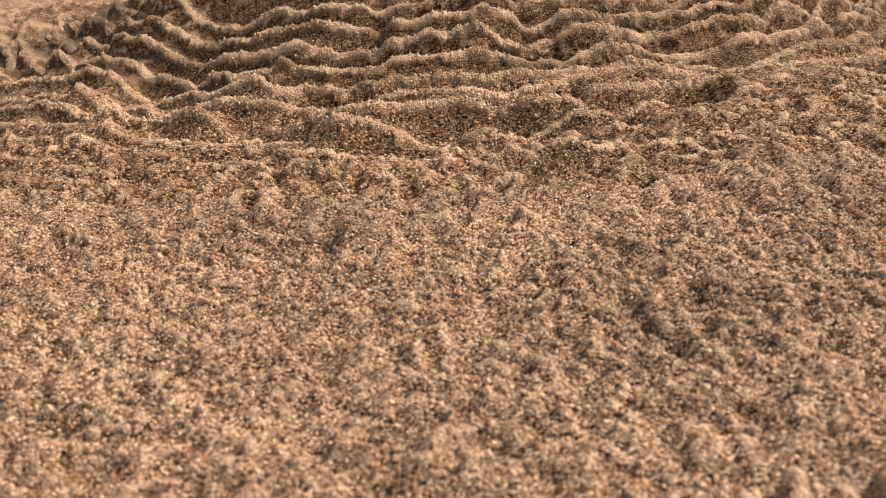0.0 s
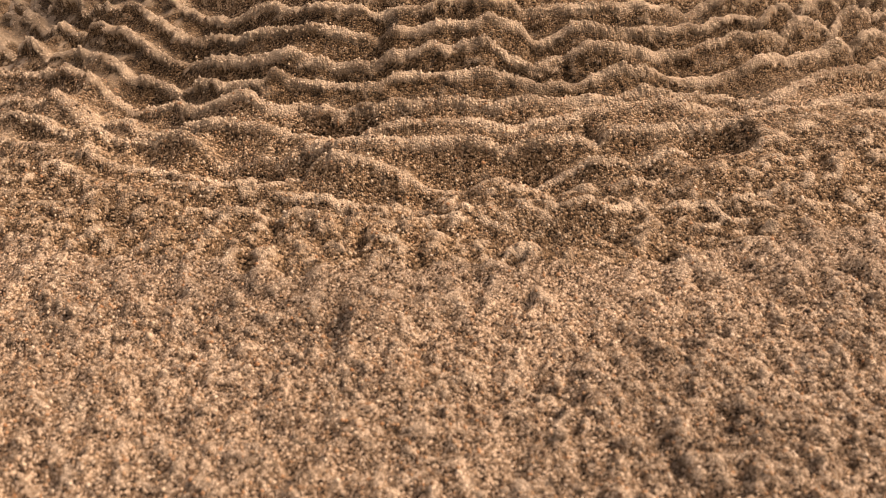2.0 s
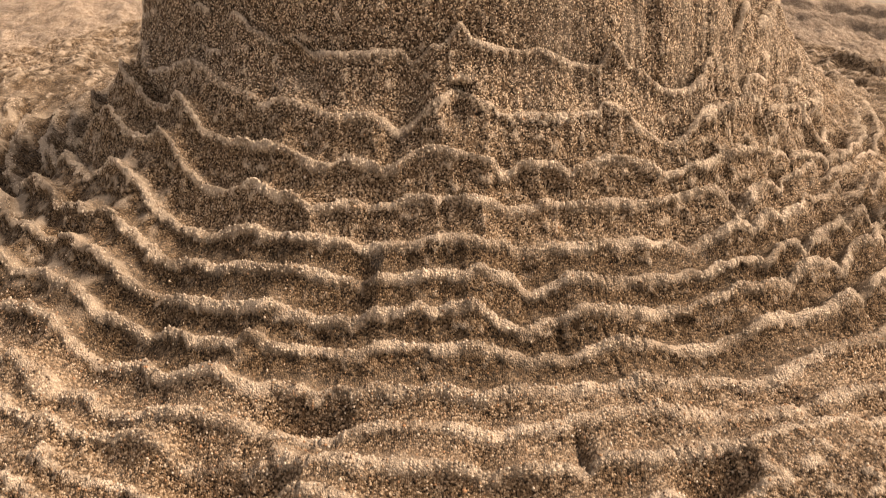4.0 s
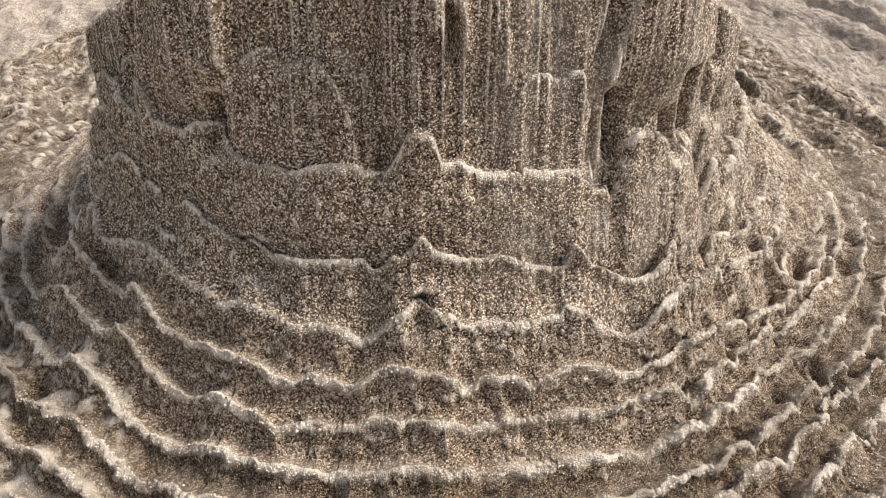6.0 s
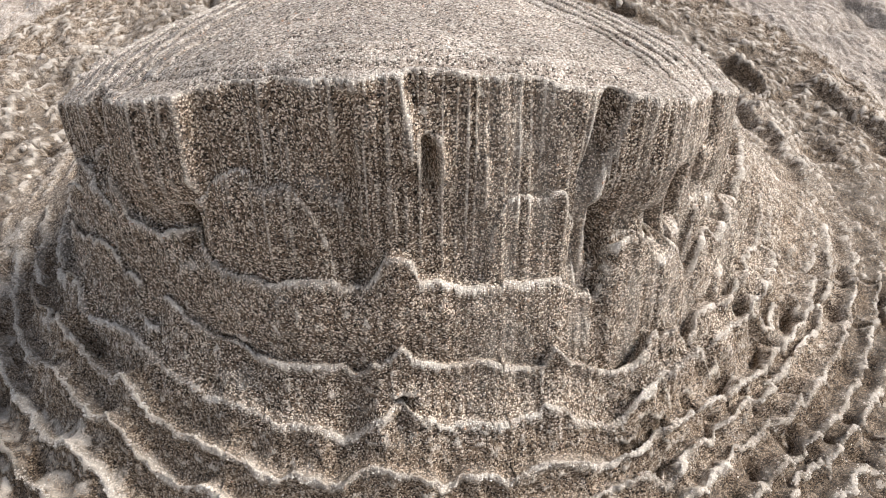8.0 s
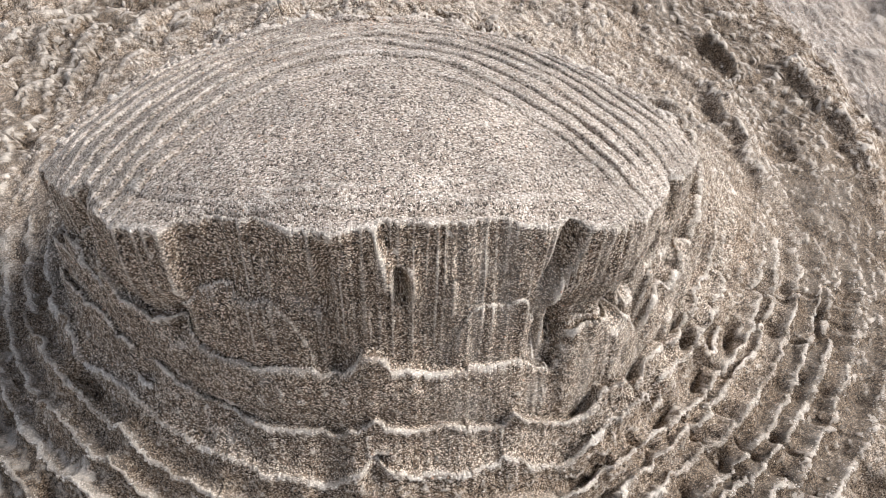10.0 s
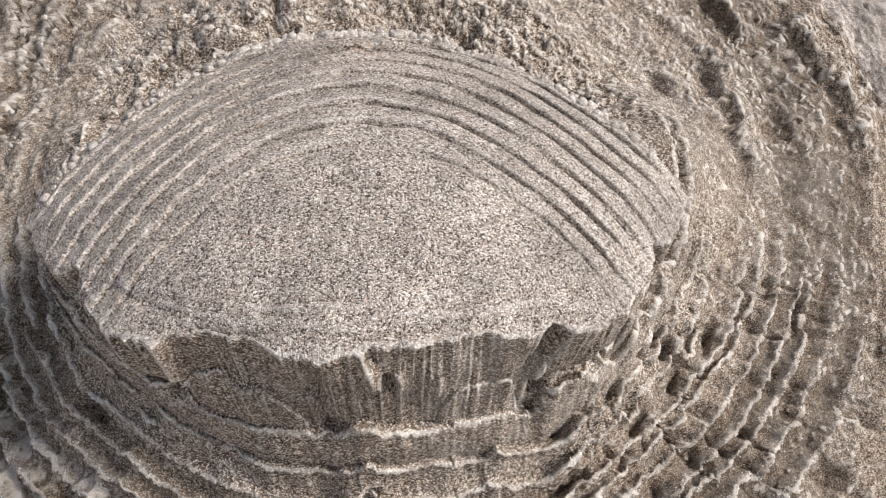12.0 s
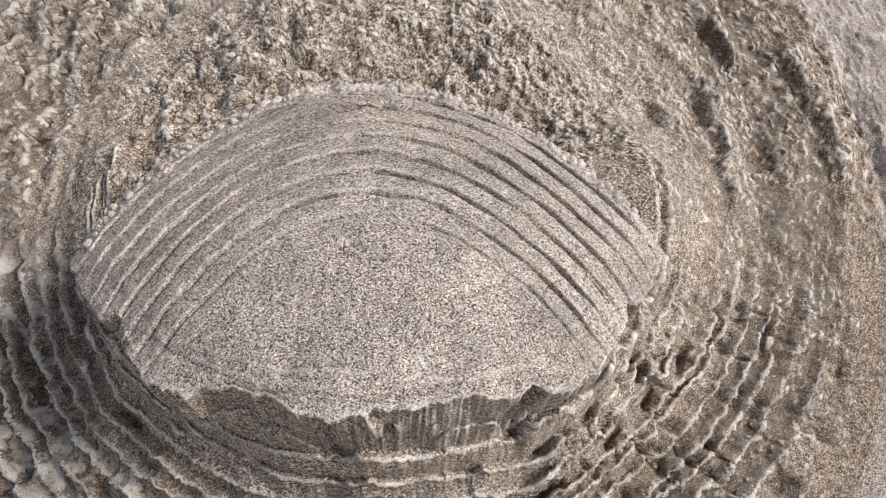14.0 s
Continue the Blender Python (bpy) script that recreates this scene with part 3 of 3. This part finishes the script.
# Columns lie closer round the face; rows are even along each profile.
front = np.linspace(-80, 80, 761)
ALPHA = np.concatenate([np.linspace(-180, -80, 261)[:-1], front, np.linspace(80, 180, 261)[1:]])
FINE = np.concatenate([np.linspace(0, 0.50, 210), np.linspace(0.50, 1.19, 830)[1:]])
ROWS = 640
FA, FR = np.meshgrid(ALPHA, FINE)
FZ, FN = profile(np.where(FA >= 180, -180.0, FA), FR)
PR, PZ = np.empty((ROWS, len(ALPHA))), np.empty((ROWS, len(ALPHA)))
PN = np.empty((ROWS, len(ALPHA)), dtype=int)
for c in range(len(ALPHA)):
    along = np.concatenate([[0], np.cumsum(np.hypot(np.diff(FINE), np.diff(FZ[:, c])))])
    at = np.linspace(0, along[-1], ROWS)
    PR[:, c], PZ[:, c] = np.interp(at, along, FINE), np.interp(at, along, FZ[:, c])
    PN[:, c] = FN[np.clip(np.searchsorted(along, at), 0, len(FINE) - 1), c]
PA = np.broadcast_to(ALPHA, PR.shape)
slope = np.gradient(PZ, axis=0) / np.maximum(np.hypot(np.gradient(PZ, axis=0), np.gradient(PR, axis=0)), 1e-9)
bend = np.zeros_like(slope)
bend[3:-3] = slope[:-6] - slope[6:]
LIP = ramp01(bend, 0.25, 0.75) * ramp01(PR, 0.528, 0.540) * ramp01(PR, 1.10, 0.95) * ramp01(np.abs(PA), 98, 84)
for n in range(10):
    LIP[1:-1] = (LIP[:-2] + 2 * LIP[1:-1] + LIP[2:]) / 4
PD = PR + relief(PA, PR, PZ) + 0.0045 * np.minimum(1.8 * LIP, 1)      # lips overhang a little
PX, PY = place(PA, PD)
CO = np.stack([PX, PY, PZ], -1)
NO = grid_normals(CO)

# Rims of ledges dry first and turn pale; their highlight is painted in too.
DRY_LIT = ramp01(bend, 0.28, 0.62) * ramp01(fractal(PA / 3.0, PR / 0.02, 161, 2), -0.6, 0.1) * ramp01(PR, 0.515, 0.54) * (0.45 + 0.55 * ramp01(PR, 0.57, 0.66)) * ramp01(PR, 1.02, 0.92)
DRY_LIT *= 1 - 0.5 * ramp01(PA, 30, 46)
DRY_LIT *= 1 - 0.6 * ramp01(PA, -10, 0) * ramp01(PR, 0.70, 0.61)
DRY_LIT *= 1 - 0.75 * ramp01(fractal(PA / 5.0, PR / 0.08, 165, 2), 0.15, -0.25) * ramp01(PR, 0.66, 0.60)
DRY_LIT *= 0.6 + 0.4 * ramp01(fractal(PA / 4.0, PR / 0.05, 163, 2), -0.4, 0.2)
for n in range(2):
    DRY_LIT[1:-1] = np.maximum(DRY_LIT[1:-1], 0.8 * np.maximum(DRY_LIT[:-2], DRY_LIT[2:]))

# Treads and furrows between the tongues: dry, plus painted top light; risers stay damp.
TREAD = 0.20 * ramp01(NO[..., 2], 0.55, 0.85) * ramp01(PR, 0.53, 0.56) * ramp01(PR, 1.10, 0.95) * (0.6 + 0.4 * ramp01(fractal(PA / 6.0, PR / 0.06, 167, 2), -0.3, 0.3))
DRY_LIT = np.maximum(DRY_LIT, TREAD)
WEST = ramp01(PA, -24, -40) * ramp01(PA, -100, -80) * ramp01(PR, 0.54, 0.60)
DRY_LIT *= 1 - 0.8 * WEST * ramp01(fractal(PA / 2.6, PR / 0.03, 169, 3), 0.12, -0.15)
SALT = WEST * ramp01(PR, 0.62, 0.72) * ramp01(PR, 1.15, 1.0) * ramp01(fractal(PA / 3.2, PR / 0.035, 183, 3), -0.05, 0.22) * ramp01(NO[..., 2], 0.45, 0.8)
DRY_LIT = np.maximum(DRY_LIT, SALT)
# The east part of the face is paler, in streaks.
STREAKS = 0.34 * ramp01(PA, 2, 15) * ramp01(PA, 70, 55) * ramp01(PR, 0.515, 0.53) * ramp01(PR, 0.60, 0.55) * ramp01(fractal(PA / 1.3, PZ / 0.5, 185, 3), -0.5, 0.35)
DRY_LIT = np.maximum(DRY_LIT, STREAKS)

# ---- the ground: one sheet to the horizon ----
OUT_A = np.concatenate([np.linspace(-180, -32, 250)[:-1], np.linspace(-32, 32, 640), np.linspace(32, 180, 250)[1:]])
OUT_R = np.concatenate([np.linspace(1.19, 1.60, 210), np.linspace(1.60, 3.2, 110)[1:], np.geomspace(3.2, 9000, 50)[1:]])
OA, OR = np.meshgrid(OUT_A, OUT_R)
OX, OY = place(OA, OR)
OZ = bank(OX, OY) + skirt(OR, OA) + rough_ground(OX, OY, np.where(OA >= 180, -180.0, OA), OR) * ramp01(OR, 30, 6)
GCO = np.stack([OX, OY, OZ], -1)
GCO[0, :, 2] = np.interp(OUT_A, ALPHA, PZ[-1])
GNO = grid_normals(GCO)
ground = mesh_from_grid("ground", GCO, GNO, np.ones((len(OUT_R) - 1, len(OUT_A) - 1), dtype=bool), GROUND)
tagged(ground, "sloping bank of damp brown sand with small lumps", "sand", kind="structure")

# ---- the sand pillar: cap in layers, face, and a ring of ledges ----
pillar = tagged(new("sand_mound"), "eroded mound of damp sand with streaked face and scalloped ledges", "sand mound")
level = PN[:-1, :-1]
Q = np.floor(strata(PX, PY) / LAYER).astype(int)[:-1, :-1]
Q = np.clip(Q, -1, 11)
for q in np.unique(Q[level < 0]):
    crust = q < 0
    mesh_from_grid("back_crust" if crust else "layer", CO, NO, (level < 0) & (Q == q), FACE if crust else DRY).parent = pillar
around = PA[:-1, :-1]
wall = (level >= 0) & (level <= 1)
mesh_from_grid("face", CO, NO, wall & (np.abs(around) < 62), FACE, DRY_LIT).parent = pillar
mesh_from_grid("flank", CO, NO, wall & (around >= 62), FACE, DRY_LIT).parent = pillar
mesh_from_grid("flank", CO, NO, wall & (around <= -62), FACE, DRY_LIT).parent = pillar
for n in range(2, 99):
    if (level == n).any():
        mesh_from_grid("ledge", CO, NO, level == n, FACE if n < 4 else MOIST if n < 7 else DAMP if n < 11 else MOIST, DRY_LIT).parent = pillar
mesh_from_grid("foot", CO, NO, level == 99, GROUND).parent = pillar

# ---- loose crumbs and coarse grains ----
def scatter(name, centres, sizes, material, label, category, fine=False):
    """Many small angular lumps, half sunk where they lie, as one mesh."""
    rng = np.random.default_rng(7)
    bm = bmesh.new()
    bmesh.ops.create_icosphere(bm, subdivisions=1, radius=1.0)
    shape = np.array([v.co for v in bm.verts])
    faces = np.array([[v.index for v in f.verts] for f in bm.faces])
    bm.free()
    if fine:
        shape = np.array([(1, 0, 0), (-1, 0, 0), (0, 1, 0), (0, -1, 0), (0, 0, 1), (0, 0, -1)], dtype=float)
        faces = np.array([(a, b, c) for a, b, c in ((0, 2, 4), (2, 1, 4), (1, 3, 4), (3, 0, 4), (2, 0, 5), (1, 2, 5), (3, 1, 5), (0, 3, 5))])
    n, k = len(centres), len(shape)
    lumpy = shape[None] * rng.uniform(0.65, 1.25, (n, k, 1)) * rng.uniform(0.7, 1.3, (n, 1, 3)) * sizes[:, None, None]
    co = (centres[:, None] + lumpy) * S
    tris = (faces[None] + (np.arange(n) * k)[:, None, None]).reshape(-1, 3)
    me = bpy.data.meshes.new(name)
    me.from_pydata(co.reshape(-1, 3).tolist(), [], tris.tolist())
    me.polygons.foreach_set("use_smooth", np.ones(len(tris), dtype=bool))
    me.materials.append(material)
    return tagged(new(name, me), label, category, kind="stuff")


def picked(co, mask, count, seed):
    rows = np.flatnonzero(mask.ravel())
    return co.reshape(-1, 3)[np.random.default_rng(seed).choice(rows, count)]


behind_edge = (PN < 0) & (np.abs(strata(PX, PY) + 0.02) < 0.05) & (np.abs(PX - CX) < 0.44)
crust_west = (PR > 0.40) & (PR < 1.1) & (np.abs(PA) > 100)
in_front = (np.abs(OA) < 34) & (OR < 1.9)
crumb_at = np.concatenate([picked(CO, behind_edge, 1500, 1), picked(CO, crust_west, 350, 2), picked(GCO, in_front, 1500, 14)])
fallen = np.arange(len(crumb_at)) >= 1850
crumb_size = 0.85 * np.random.default_rng(3).uniform(0.004, 0.013, len(crumb_at)) * np.random.default_rng(4).uniform(0.6, 1.0, len(crumb_at))
crumb_size[fallen] *= 0.45
scatter("sand_crumbs", crumb_at, crumb_size, GROUND, "small crumbs of damp sand fallen round the mound", "crumbs")


def grain_material():
    """Single quartz and shell grains: each one its own colour, some glassy."""
    mat = bpy.data.materials.new("coarse_grain")
    mat.use_nodes = True
    t = mat.node_tree
    bsdf = t.nodes["Principled BSDF"]
    geo, ramp = t.nodes.new("ShaderNodeNewGeometry"), t.nodes.new("ShaderNodeValToRGB")
    t.links.new(geo.outputs["Random Per Island"], ramp.inputs[0])
    e = ramp.color_ramp.elements
    e[0].color, e[1].color = (0.06, 0.035, 0.022, 1), (0.85, 0.80, 0.72, 1)
    for p, c in ((0.2, (0.10, 0.06, 0.04)), (0.35, (0.34, 0.23, 0.15)), (0.6, (0.46, 0.35, 0.25)), (0.75, (0.50, 0.28, 0.16)), (0.85, (0.74, 0.66, 0.54))):
        e.new(p).color = (*c, 1)
    t.links.new(ramp.outputs[0], bsdf.inputs["Base Color"])
    bsdf.inputs["Roughness"].default_value = 0.45
    return mat


GRAIN = grain_material()
near = (np.abs(OA) < 32) & (OR < 1.62)
near_foot = (PR > 0.86) & (np.abs(PA) < 45)
front_ledges = (PR > 0.51) & (np.abs(PA) < 85) & (PR < 0.95)
grain_at = np.concatenate([picked(GCO, near, 30000, 5), picked(CO, near_foot, 16000, 6), picked(CO, front_ledges, 7000, 9), picked(CO, PR < 0.51, 4000, 10)])
grain_size = np.random.default_rng(8).uniform(0.0008, 0.0018, len(grain_at))
grain_size[np.random.default_rng(11).integers(0, len(grain_at), 260)] *= 1.7
scatter("coarse_grains", grain_at, grain_size, GRAIN, "loose coarse sand grains of many colours on damp sand", "sand grains", True)

# Dry crumbs that have gathered along the lips of the ledges.
lips = (bend > 0.36) & (np.abs(PA) < 95) & (PR > 0.59) & (PR < 1.02) & (fractal(PA / 3.0, PR / 0.02, 161, 2) > -0.4)
lip_at = picked(CO, lips, 15000, 12)
scatter("lip_crumbs", lip_at, np.random.default_rng(13).uniform(0.0008, 0.0023, len(lip_at)), PALE, "pale dry crumbs gathered along the lips of ledges", "crumbs", True)

# ---- water behind the bank ----
WATER = bpy.data.materials.new("shallow_water")
WATER.use_nodes = True
shader = WATER.node_tree.nodes["Principled BSDF"]
shader.inputs["Base Color"].default_value = (0.34, 0.64, 0.84, 1)
shader.inputs["Roughness"].default_value = 0.12
ripple, swell = WATER.node_tree.nodes.new("ShaderNodeTexNoise"), WATER.node_tree.nodes.new("ShaderNodeBump")
ripple.inputs["Scale"].default_value, swell.inputs["Distance"].default_value = 14.0, 0.004
WATER.node_tree.links.new(ripple.outputs["Fac"], swell.inputs["Height"])
WATER.node_tree.links.new(swell.outputs[0], shader.inputs["Normal"])
bm = bmesh.new()
bmesh.ops.create_grid(bm, x_segments=8, y_segments=8, size=1000)
me = bpy.data.meshes.new("water")
bm.to_mesh(me)
bm.free()
me.materials.append(WATER)
water = tagged(new("water", me), "pale blue shallow water beyond the sand", "water", kind="structure")
water.location.z = -1.0 * S
